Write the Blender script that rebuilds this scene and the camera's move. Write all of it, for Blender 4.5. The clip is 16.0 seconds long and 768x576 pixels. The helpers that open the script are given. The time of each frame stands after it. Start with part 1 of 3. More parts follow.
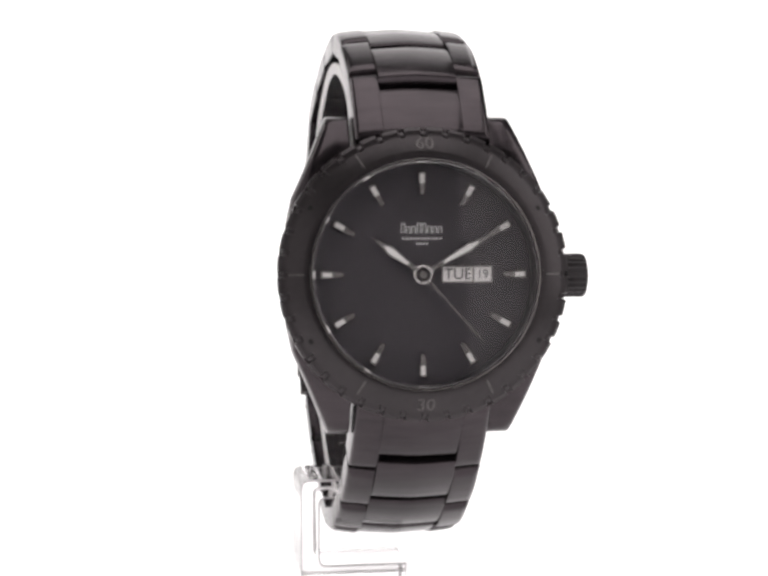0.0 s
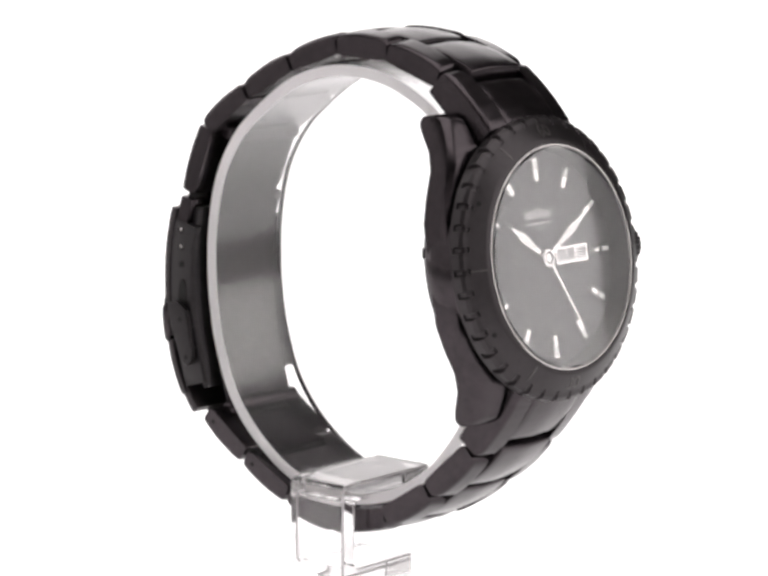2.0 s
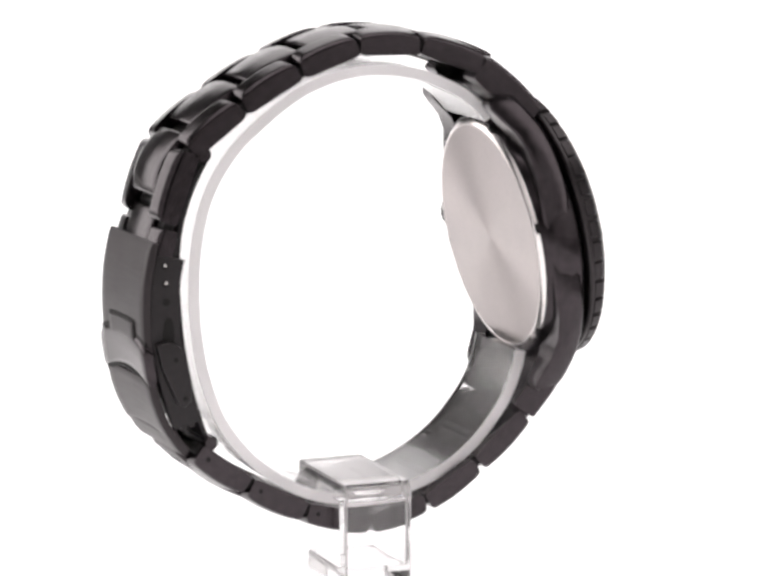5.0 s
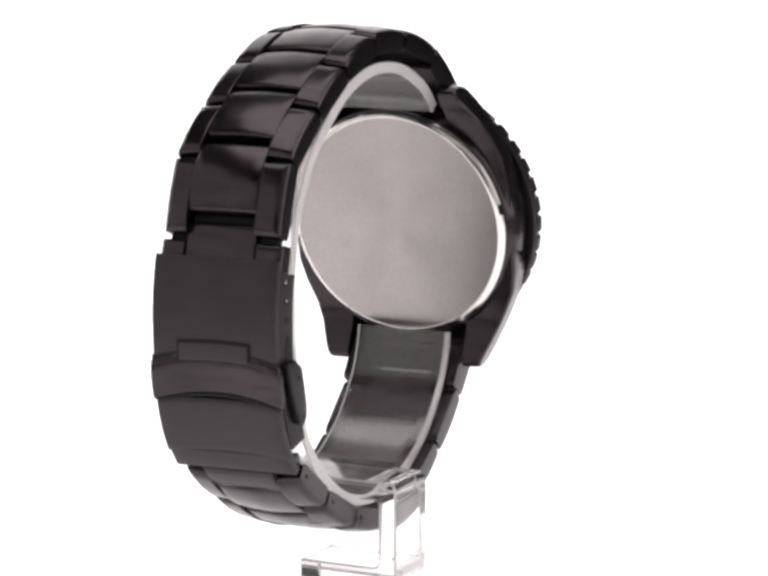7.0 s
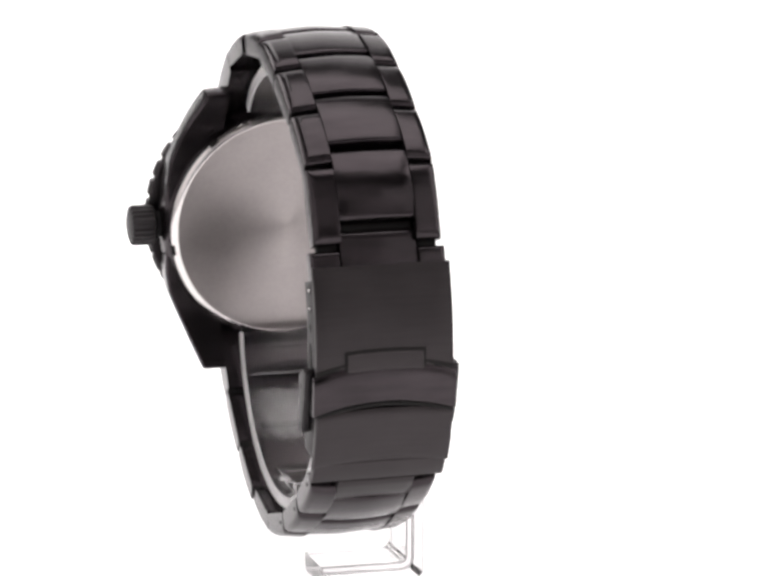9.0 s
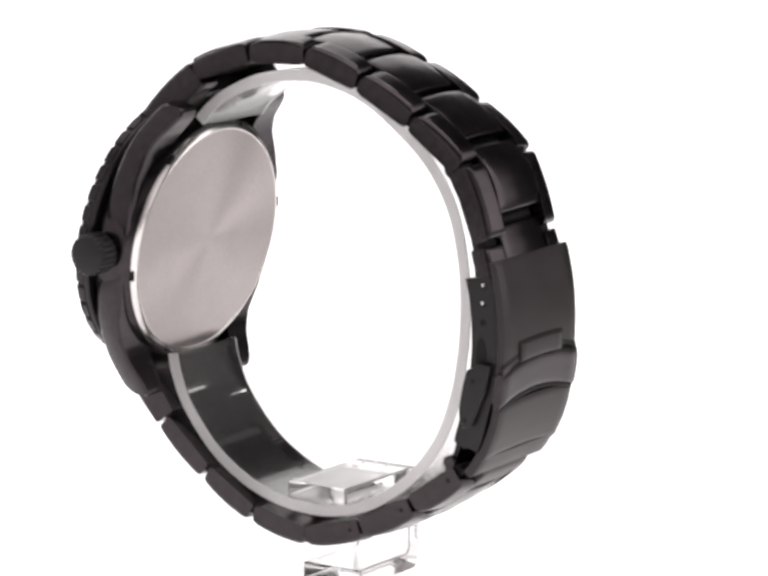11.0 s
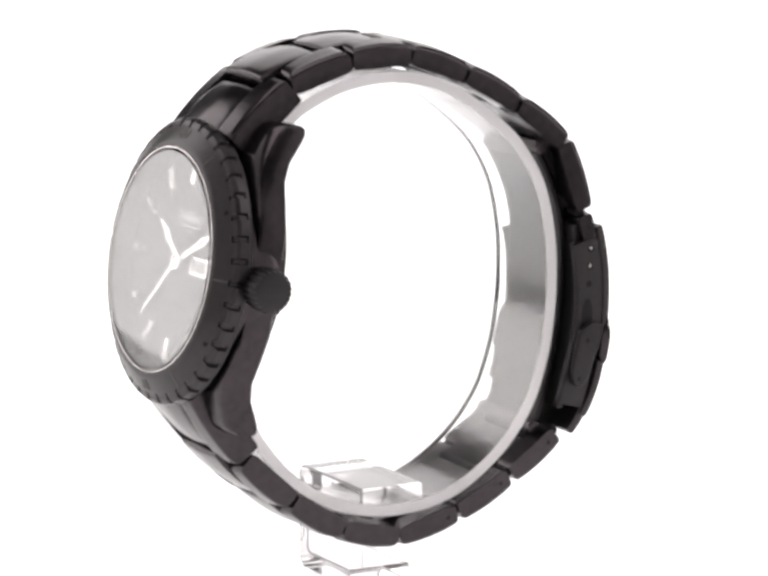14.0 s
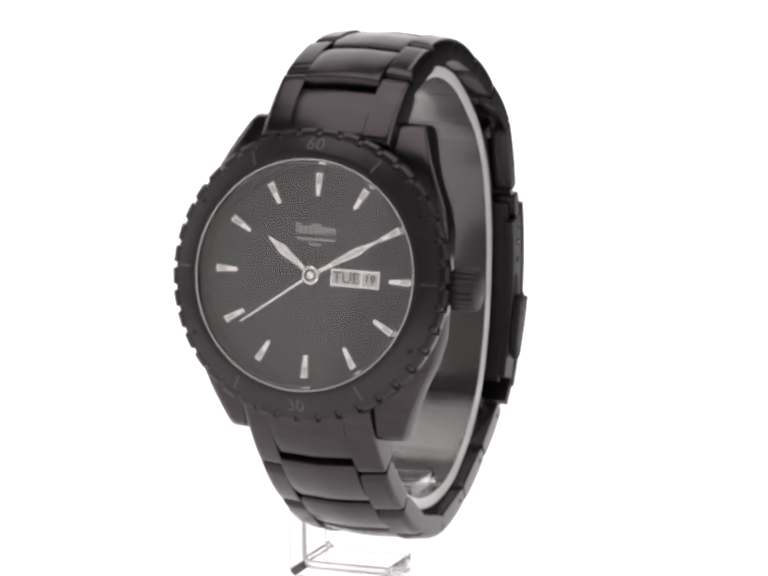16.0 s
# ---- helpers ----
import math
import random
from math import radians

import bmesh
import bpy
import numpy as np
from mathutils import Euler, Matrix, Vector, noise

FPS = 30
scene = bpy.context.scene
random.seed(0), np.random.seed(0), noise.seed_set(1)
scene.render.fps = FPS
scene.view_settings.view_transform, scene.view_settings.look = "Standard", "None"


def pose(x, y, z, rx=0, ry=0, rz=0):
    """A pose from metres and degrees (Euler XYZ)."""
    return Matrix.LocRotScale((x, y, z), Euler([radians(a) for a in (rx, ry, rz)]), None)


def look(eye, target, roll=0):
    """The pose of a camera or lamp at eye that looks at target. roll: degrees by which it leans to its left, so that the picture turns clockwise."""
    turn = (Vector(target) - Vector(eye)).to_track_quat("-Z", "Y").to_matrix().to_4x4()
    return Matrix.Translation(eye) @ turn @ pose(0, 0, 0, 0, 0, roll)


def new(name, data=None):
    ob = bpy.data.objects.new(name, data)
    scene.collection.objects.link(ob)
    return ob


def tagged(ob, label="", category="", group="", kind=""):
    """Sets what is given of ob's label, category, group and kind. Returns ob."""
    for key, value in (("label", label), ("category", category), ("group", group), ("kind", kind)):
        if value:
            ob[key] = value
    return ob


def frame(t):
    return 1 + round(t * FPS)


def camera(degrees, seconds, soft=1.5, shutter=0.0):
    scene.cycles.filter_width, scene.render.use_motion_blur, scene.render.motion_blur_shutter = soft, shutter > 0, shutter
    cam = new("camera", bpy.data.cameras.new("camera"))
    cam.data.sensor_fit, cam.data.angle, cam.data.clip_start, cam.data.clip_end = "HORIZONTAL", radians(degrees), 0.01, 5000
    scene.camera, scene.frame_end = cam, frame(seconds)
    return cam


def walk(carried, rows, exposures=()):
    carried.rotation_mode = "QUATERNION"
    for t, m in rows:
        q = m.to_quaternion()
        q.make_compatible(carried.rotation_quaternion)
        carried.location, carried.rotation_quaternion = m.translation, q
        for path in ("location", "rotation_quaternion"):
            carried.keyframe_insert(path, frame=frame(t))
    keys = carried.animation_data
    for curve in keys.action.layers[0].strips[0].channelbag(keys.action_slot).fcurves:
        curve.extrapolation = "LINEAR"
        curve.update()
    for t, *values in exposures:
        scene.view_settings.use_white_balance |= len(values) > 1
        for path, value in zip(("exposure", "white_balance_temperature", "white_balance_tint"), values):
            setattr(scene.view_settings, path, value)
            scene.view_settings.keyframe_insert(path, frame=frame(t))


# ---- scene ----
cam = camera(12.16, 16.0, soft=3.4)

# The camera stands still and looks down on the turning watch.
EYE = (0.0, -0.585, 0.1549)
PAN, TILT = 0.4386, 10.03
AIM = (EYE[0] + math.sin(radians(PAN)) * math.cos(radians(TILT)),
       EYE[1] + math.cos(radians(PAN)) * math.cos(radians(TILT)),
       EYE[2] - math.sin(radians(TILT)))
walk(cam, [(0, look(EYE, AIM, 0.09)), (16, look(EYE, AIM, 0.09))])


# ---- world and lights: a dark studio with a glowing white shooting table, softboxes on both sides and one above, and two added lamps ----
world = bpy.data.worlds.new("studio")
scene.world = world
world.use_nodes = True
world.node_tree.nodes["Background"].inputs[0].default_value = (1.0, 0.95, 0.96, 1)
world.node_tree.nodes["Background"].inputs[1].default_value = 0.06


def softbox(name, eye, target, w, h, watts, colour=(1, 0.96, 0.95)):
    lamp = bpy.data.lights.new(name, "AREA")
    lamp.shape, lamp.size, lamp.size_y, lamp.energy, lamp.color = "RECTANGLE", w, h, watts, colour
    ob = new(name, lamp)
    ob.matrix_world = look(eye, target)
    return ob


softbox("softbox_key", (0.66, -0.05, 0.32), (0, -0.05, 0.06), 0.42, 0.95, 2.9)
# Side and fill are added lamps that lift the dial to mid grey.
softbox("added_side_lamp", (0.66, -0.58, 0.26), (0, -0.58, 0.06), 0.56, 0.70, 0.9)
softbox("added_fill_lamp", (-0.63, -0.32, 0.26), (0, -0.32, 0.06), 1.10, 0.70, 1.85)
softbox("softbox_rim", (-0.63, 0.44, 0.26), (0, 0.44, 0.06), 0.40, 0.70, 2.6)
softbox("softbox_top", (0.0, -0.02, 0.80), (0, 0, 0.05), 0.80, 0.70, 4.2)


# ---- materials ----
def material(name, colour, rough=0.4, metal=0.0, grain=0.0, scale=900.0, bump=0.0, stretch=(1, 1, 1), **extra):
    """A principled material with two scales of variation in colour and gloss, and a fine relief."""
    m = bpy.data.materials.new(name)
    m.use_nodes = True
    nt = m.node_tree
    b = nt.nodes["Principled BSDF"]
    b.inputs["Base Color"].default_value = (*colour, 1)
    b.inputs["Roughness"].default_value = rough
    b.inputs["Metallic"].default_value = metal
    for k, v in extra.items():
        b.inputs[k.replace("_", " ")].default_value = v
    if grain or bump:
        co = nt.nodes.new("ShaderNodeTexCoord")
        mp = nt.nodes.new("ShaderNodeMapping")
        mp.inputs["Scale"].default_value = stretch
        nt.links.new(co.outputs["Object"], mp.inputs["Vector"])
        fine = nt.nodes.new("ShaderNodeTexNoise")
        fine.inputs["Scale"].default_value, fine.inputs["Detail"].default_value = scale, 5
        broad = nt.nodes.new("ShaderNodeTexNoise")
        broad.inputs["Scale"].default_value, broad.inputs["Detail"].default_value = scale / 9, 3
        nt.links.new(mp.outputs[0], fine.inputs["Vector"])
        nt.links.new(co.outputs["Object"], broad.inputs["Vector"])
        mix = nt.nodes.new("ShaderNodeMath")
        mix.operation = "ADD"
        nt.links.new(fine.outputs["Fac"], mix.inputs[0])
        nt.links.new(broad.outputs["Fac"], mix.inputs[1])
        if grain:
            ramp = nt.nodes.new("ShaderNodeMapRange")
            ramp.inputs["From Min"].default_value, ramp.inputs["From Max"].default_value = 0.6, 1.4
            ramp.inputs["To Min"].default_value, ramp.inputs["To Max"].default_value = 1 - grain, 1 + grain
            nt.links.new(mix.outputs[0], ramp.inputs["Value"])
            for base, socket in (((*colour, 1), "Base Color"),):
                tint = nt.nodes.new("ShaderNodeVectorMath")
                tint.operation = "SCALE"
                tint.inputs[0].default_value = base[:3]
                nt.links.new(ramp.outputs[0], tint.inputs["Scale"])
                nt.links.new(tint.outputs[0], b.inputs[socket])
            gl = nt.nodes.new("ShaderNodeMath")
            gl.operation = "MULTIPLY"
            gl.inputs[1].default_value = rough
            nt.links.new(ramp.outputs[0], gl.inputs[0])
            nt.links.new(gl.outputs[0], b.inputs["Roughness"])
        if bump:
            bp = nt.nodes.new("ShaderNodeBump")
            bp.inputs["Strength"].default_value, bp.inputs["Distance"].default_value = bump, 0.00005
            nt.links.new(mix.outputs[0], bp.inputs["Height"])
            nt.links.new(bp.outputs[0], b.inputs["Normal"])
    return m


BLACK = material("black_plated_steel", (0.0455, 0.0385, 0.042), 0.21, 0.9, grain=0.3, scale=700, bump=0.3, stretch=(0.15, 1, 1))
BRUSHED = material("black_brushed_steel", (0.044, 0.0385, 0.0405), 0.42, 0.85, grain=0.12, scale=1500, bump=0.05, stretch=(0.08, 1, 1))
BEZEL = material("black_satin_bezel", (0.037, 0.0325, 0.0345), 0.32, 0.8, grain=0.15, scale=900, bump=0.08)
INNER = material("black_satin_steel", (0.034, 0.031, 0.0325), 0.46, 0.85, grain=0.15, scale=1100, bump=0.12, stretch=(0.1, 1, 1))
# Near-black for pins and dots; on holes and recesses it paints the shade.
GROOVE = material("dark_recess", (0.012, 0.011, 0.011), 0.6, Specular_IOR_Level=0.15)
DIALMAT = material("black_dial", (0.055, 0.050, 0.056), 0.6, 0.0, grain=0.05, scale=2500, Specular_IOR_Level=0.2)
CHROME = material("polished_steel", (0.78, 0.76, 0.75), 0.16, 1.0, grain=0.06, scale=800)
LUME = material("white_lume", (0.80, 0.79, 0.78), 0.5, grain=0.05, scale=1500)
PAPER = material("white_date_disc", (0.72, 0.70, 0.70), 0.5, grain=0.04, scale=1500)
INK = material("black_print", (0.015, 0.014, 0.015), 0.6)
GREYINK = material("grey_print", (0.60, 0.59, 0.59), 0.5)
STEELBACK = material("brushed_steel_back", (0.42, 0.385, 0.38), 0.42, 1.0, grain=0.08, scale=1600, bump=0.05)
def spun(m):
    """Circular brushing about the object's own z axis."""
    nt = m.node_tree
    tg = nt.nodes.new("ShaderNodeTangent")
    tg.direction_type, tg.axis = "RADIAL", "Z"
    b = nt.nodes["Principled BSDF"]
    nt.links.new(tg.outputs[0], b.inputs["Tangent"])
    b.inputs["Anisotropic"].default_value = 0.8


spun(STEELBACK)
STEELRIM = material("polished_back_rim", (0.75, 0.72, 0.71), 0.2, 1.0, grain=0.05, scale=900)


def clear(name, ior, rough, colour):
    m = bpy.data.materials.new(name)
    m.use_nodes = True
    b = m.node_tree.nodes["Principled BSDF"]
    b.inputs["Base Color"].default_value = (*colour, 1)
    b.inputs["Roughness"].default_value = rough
    b.inputs["IOR"].default_value = ior
    b.inputs["Transmission Weight"].default_value = 1.0
    return m


CRYSTAL = clear("mineral_crystal", 1.5, 0.04, (0.99, 0.985, 0.985))
ACRYLIC = clear("clear_acrylic", 1.49, 0.03, (0.96, 0.945, 0.95))
HAZY = clear("scuffed_acrylic", 1.49, 0.12, (1.0, 0.99, 0.993))
# Frosted edge; its white also stands for light piped through the acrylic.
FROST = material("frosted_acrylic_edge", (0.99, 0.975, 0.98), 0.45, grain=0.02, scale=900, Transmission_Weight=0.75)


# Grey on the leg's edges stands in for dark surroundings refracted there.
GREYEDGE = material("grey_acrylic_edge", (0.55, 0.53, 0.54), 0.5, grain=0.3, scale=700, bump=0.2, Transmission_Weight=0.35)


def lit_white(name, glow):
    """White translucent acrylic; light from beneath is assumed and added as emission."""
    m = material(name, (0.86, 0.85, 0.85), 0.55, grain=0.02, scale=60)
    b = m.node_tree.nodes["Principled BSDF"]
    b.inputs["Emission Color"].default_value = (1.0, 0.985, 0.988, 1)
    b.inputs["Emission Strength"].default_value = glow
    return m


TABLE = lit_white("glowing_white_acrylic", 0.64)
STUDIO = material("dark_studio_paint", (0.26, 0.25, 0.25), 0.8, grain=0.15, scale=12, bump=0.1)


# ---- mesh helpers, all in millimetres ----
MM = 0.001


def finish(name, bm, mat, angle=32):
    bmesh.ops.recalc_face_normals(bm, faces=bm.faces)
    me = bpy.data.meshes.new(name)
    bm.to_mesh(me)
    bm.free()
    me.materials.append(mat)
    for p in me.polygons:
        p.use_smooth = True
    me.set_sharp_from_angle(angle=radians(angle))
    return me


def part(name, bm, mat, parent, label="", m=None, angle=32):
    """Link a bmesh as one mesh object under a thing or a part; m: its pose in the thing's space."""
    ob = new(name, finish(name, bm, mat, angle) if isinstance(bm, bmesh.types.BMesh) else bm)
    ob.parent = parent
    if m is not None:
        ob.matrix_basis = m
    if label:
        tagged(ob, label)
    return ob


def scaled(bm):
    bmesh.ops.scale(bm, vec=(MM, MM, MM), verts=bm.verts)
    return bm


def lathe(profile, segs=128, wave=None, closed=True):
    """Turn a list of (radius, height) about z; wave(angle, radius, height) may change the radius."""
    bm = bmesh.new()
    rings = []
    for r, z in profile:
        if r < 1e-6:
            rings.append([bm.verts.new((0, 0, z))])
            continue
        ring = []
        for k in range(segs):
            a = 2 * math.pi * k / segs
            q = wave(a, r, z) if wave else r
            ring.append(bm.verts.new((q * math.cos(a), q * math.sin(a), z)))
        rings.append(ring)
    pairs = list(zip(rings, rings[1:])) + ([(rings[-1], rings[0])] if closed else [])
    for a, b in pairs:
        for k in range(segs):
            j = (k + 1) % segs
            if len(a) == 1 and len(b) == 1:
                break
            if len(a) == 1:
                bm.faces.new((a[0], b[k], b[j]))
            elif len(b) == 1:
                bm.faces.new((a[k], b[0], a[j]))
            else:
                bm.faces.new((a[k], b[k], b[j], a[j]))
    return scaled(bm)


def prism(outline, lo, hi, place, bevel=0.0, segments=2):
    """Extrude a 2D outline from lo to hi; place(a, b, h) gives the 3D point in mm."""
    bm = bmesh.new()
    low = [bm.verts.new(place(a, b, lo)) for a, b in outline]
    high = [bm.verts.new(place(a, b, hi)) for a, b in outline]
    n = len(outline)
    bm.faces.new(low)
    bm.faces.new(high[::-1])
    for k in range(n):
        bm.faces.new((low[k], low[(k + 1) % n], high[(k + 1) % n], high[k]))
    bmesh.ops.recalc_face_normals(bm, faces=bm.faces)
    if bevel:
        bmesh.ops.bevel(bm, geom=bm.edges[:], offset=bevel, segments=segments, profile=0.6, affect="EDGES", clamp_overlap=True)
    return scaled(bm)


def join(*bms):
    """Several bmeshes as one."""
    out = bmesh.new()
    for b in bms:
        me = bpy.data.meshes.new("tmp")
        b.to_mesh(me)
        b.free()
        out.from_mesh(me)
        bpy.data.meshes.remove(me)
    return out


def box(x0, x1, y0, y1, z0, z1, bevel=0.0, segments=2):
    return prism([(x0, y0), (x1, y0), (x1, y1), (x0, y1)], z0, z1, lambda a, b, h: (a, b, h), bevel, segments)


def rod(a, b, r, segs=20):
    """A capped rod from a to b with softened rims."""
    a, b = Vector(a), Vector(b)
    length = (b - a).length
    e = min(r * 0.25, length * 0.2)
    bm = lathe([(0, 0), (r - e, 0), (r, e), (r, length - e), (r - e, length), (0, length)], segs, closed=False)
    m = Matrix.Translation(a * MM) @ (b - a).to_track_quat("Z", "Y").to_matrix().to_4x4()
    bmesh.ops.transform(bm, matrix=m, verts=bm.verts)
    return bm


# ---- the setting ----
def sweep():
    """Shooting table: flat in front, rising in a smooth curve behind."""
    path = [(-0.42, 0.0028), (0.30, 0.0028)]
    for k in range(1, 13):
        a = radians(7.5 * k)
        path.append((0.30 + 0.35 * math.sin(a), 0.3528 - 0.35 * math.cos(a)))
    path.append((0.65, 0.95))
    bm = bmesh.new()
    rows = []
    for x in (-0.26, 0.21):
        rows.append([bm.verts.new((x, y, z)) for y, z in path] + [bm.verts.new((x, y + 0.004 * min(1, z * 5), z - 0.006)) for y, z in reversed(path)])
    n = len(rows[0])
    for k in range(n):
        bm.faces.new((rows[0][k], rows[0][(k + 1) % n], rows[1][(k + 1) % n], rows[1][k]))
    bm.faces.new(rows[0])
    bm.faces.new(rows[1][::-1])
    return bm


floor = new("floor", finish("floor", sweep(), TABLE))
tagged(floor, "glowing white acrylic shooting table with a curved sweep", "floor", kind="structure")


def wall(name, x0, x1, y0, y1, z0, z1):
    ob = new(name, finish(name, box(x0, x1, y0, y1, z0, z1), STUDIO))
    return tagged(ob, "plain dark studio surface", "wall", kind="structure")


BOARD = material("white_reflector_board", (0.88, 0.855, 0.86), 0.7, grain=0.04, scale=20)


def front_board():
    """Unseen white card behind the camera, added to grey the dial's reflections; its square hole leaves them dark."""
    return join(box(-1150, -300, -880, -870, -8, 950), box(310, 1550, -880, -870, -8, 950), box(-300, 310, -880, -870, -8, 50), box(-300, 310, -880, -870, 410, 950))


board = new("wall_board", finish("wall_board", front_board(), BOARD))
tagged(board, "unseen white reflector board with an opening, added for the dial's reflections", "reflector board", kind="structure")
wall("wall_south", -1600, 1600, -1700, -1600, -8, 1700)
wall("wall_north", -1600, 1600, 1500, 1600, -8, 1700)
wall("wall_west", -1700, -1600, -1700, 1600, -8, 1700)
wall("wall_east", 1600, 1700, -1700, 1600, -8, 1700)
wall("ceiling", -1700, 1700, -1700, 1600, 1700, 1800)
wall("ground", -1700, 1700, -1700, 1600, -108, -8)


# ---- the watch ----
XC = 4.9                       # middle of the bracelet, from the turning axis
ORIGIN = Vector((XC, 0, 11.4))  # lowest point of the bracelet
watch = new("wristwatch")
tagged(watch, "black plated steel wristwatch with link bracelet on clear stand", "wristwatch")
INTO = Matrix.Translation(-ORIGIN * MM)
CASE = INTO @ Matrix.Translation(Vector((XC - 0.25, -35.8, 59.7)) * MM) @ pose(0, 0, 0, 80, 0, 0)

DIAL = CASE @ Matrix.Translation((0, 0, -0.0019))


def bezel():
    def wave(a, r, z):
        if r < 21.6 or z < -1.2:
            return r
        k = (a / (2 * math.pi) * 40) % 1.0
        d = min(k, 1 - k)
        return r - 0.52 * max(0.0, min(1.0, (0.15 - d) / 0.04))
    prof = [(17.9, -1.7), (21.6, -2.0), (22.3, -2.0), (22.6, -1.75), (22.6, -1.25), (22.8, -1.15), (22.8, 0.15), (22.3, 0.65), (21.65, 0.85), (21.3, 1.05), (19.2, 2.35), (18.5, 2.6), (18.0, 2.6), (17.9, 2.3)]
    return lathe(prof, 800, wave)


def case_body():
    prof = [(0, -9.0), (20.3, -9.0), (20.8, -8.2), (21.2, -6.6), (21.4, -4.6), (21.1, -2.6), (20.6, -2.1), (0, -2.1)]
    return lathe(prof, 128, closed=False)


def lug(sx, sy):
    """A horn of the case: flat inner cheek, sloped and chamfered top, hooked tip."""
    us = [2, 8, 12, 16, 19, 21, 22.5, 23.5, 24.2, 24.6, 24.8]
    top = [-2.2, -2.2, -2.2, -2.4, -3.1, -4.0, -4.8, -5.4, -6.0, -6.8, -7.8]
    low = [-8.2, -8.2, -7.8, -7.8, -8.8, -10.2, -11.2, -11.7, -11.7, -11.4, -10.8]

    def outer(u):
        return min(20.7, 20.5 - (u - 10.6) * (0.42 if sx > 0 else 0.46))

    bm = bmesh.new()
    rows = []
    for u, t, l in zip(us, top, low):
        w, i = outer(u), 10.95
        h = t - l
        c = min(1.0, h * 0.25)
        ring = [(i, l), (i, t - 0.1), (i + 0.15, t), ((i + w) / 2 - 0.4, t - 0.55 * min(1.0, max(0.0, (u - 12) / 5))), (w - c * 1.5, t - c * 0.6), (w - c * 0.3, t - c * 1.2), (w, t - c * 1.7), (w, l + c * 0.4), (w - c * 0.4, l)]
        rows.append([bm.verts.new((sx * x, sy * u, n)) for x, n in ring])
    m = len(rows[0])
    for a, b in zip(rows, rows[1:]):
        for k in range(m):
            bm.faces.new((a[k], a[(k + 1) % m], b[(k + 1) % m], b[k]))
    bm.faces.new(rows[0])
    bm.faces.new(rows[-1])
    return scaled(bm)


case = part("case", case_body(), BLACK, watch, "black polished steel case", CASE)
for sx in (-1, 1):
    for sy in (-1, 1):
        part("lug", lug(sx, sy), BLACK, case)
bez = part("bezel", bezel(), BEZEL, watch, "black notched diving bezel", CASE, angle=25)


def slope(angle, r):
    """Pose of a mark on the sloping bezel face at a clock angle in degrees."""
    return pose(0, 0, 0, 0, 0, -angle) @ Matrix.Translation(Vector((0, r, 2.35 - (r - 19.2) * 0.619 + 0.02)) * MM) @ pose(0, 0, 0, -31.8, 0, 0)


def letters(body, size, depth=0.05):
    """Raised lettering in the built-in font as a mesh, centred, size in mm."""
    cu = bpy.data.curves.new("letters", "FONT")
    cu.body, cu.size, cu.align_x, cu.align_y, cu.extrude = body, size * MM, "CENTER", "CENTER", depth * MM
    ob = bpy.data.objects.new("letters", cu)
    me = bpy.data.meshes.new_from_object(ob)
    bpy.data.objects.remove(ob)
    return me


def text(name, body, size, mat, parent, m, label=""):
    me = letters(body, size)
    me.name = name
    me.materials.clear()
    me.materials.append(mat)
    return part(name, me, mat, parent, label, m)


ENGRAVED = material("worn_engraving", (0.085, 0.078, 0.078), 0.4, 0.8, grain=0.3, scale=1500)
text("bezel_numeral", "60", 3.0, ENGRAVED, bez, slope(0, 20.2))
text("bezel_numeral", "30", 3.0, ENGRAVED, bez, slope(180, 20.2) @ pose(0, 0, 0, 0, 0, 180))
for a in (30, 90, 150, 210, 270, 330):
    part("bezel_line", box(-0.13, 0.13, -1.2, 1.5, -0.05, 0.03), ENGRAVED, bez, m=slope(a, 20.0))
for a in (60, 120, 240, 300):
    part("bezel_dot", rod((0, 0, -0.1), (0, 0, 0.05), 0.42, 14), GROOVE, bez, m=slope(a, 20.6))

part("dial", lathe([(0, -0.4), (17.9, -0.4), (17.9, 0.2), (0, 0.2)], 128, closed=False), DIALMAT, watch, "flat black dial", DIAL)
part("dial_ring", lathe([(17.88, -1.75), (17.88, 2.2), (17.6, 2.2), (17.15, -1.75)], 128), BEZEL, watch, "sloped black ring round the dial", CASE)
part("bright_ring", lathe([(17.62, 2.20), (17.92, 2.20), (17.92, 2.72), (17.78, 2.72)], 160), STEELRIM, watch, "thin bright ring under the crystal", CASE)
glass = part("crystal", lathe([(0, 2.15), (17.55, 2.15), (17.58, 2.6), (17.3, 2.85), (12, 3.05), (6, 3.15), (0, 3.18)], 128, closed=False), CRYSTAL, watch, "clear flat crystal", CASE)
glass.visible_shadow = False


def marker():
    """Tapered baton, faceted on top, wide end outwards (+y)."""
    bm = bmesh.new()
    low = [(-0.42, -1.9), (0.42, -1.9), (0.78, 1.9), (-0.78, 1.9)]
    rings = [[bm.verts.new((x * k, y * q, z)) for x, y in low] for k, q, z in ((1, 1, 0.15), (1, 1, 0.55), (0.72, 0.93, 0.8))]
    for a, b in zip(rings, rings[1:]):
        for k in range(4):
            bm.faces.new((a[k], a[(k + 1) % 4], b[(k + 1) % 4], b[k]))
    bm.faces.new(rings[0][::-1])
    bm.faces.new(rings[-1])
    return scaled(bm)


marker_mesh = finish("hour_marker", marker(), CHROME)
lume_mesh = finish("lume", box(-0.36, 0.36, 0.0, 1.5, 0.78, 0.84), LUME)
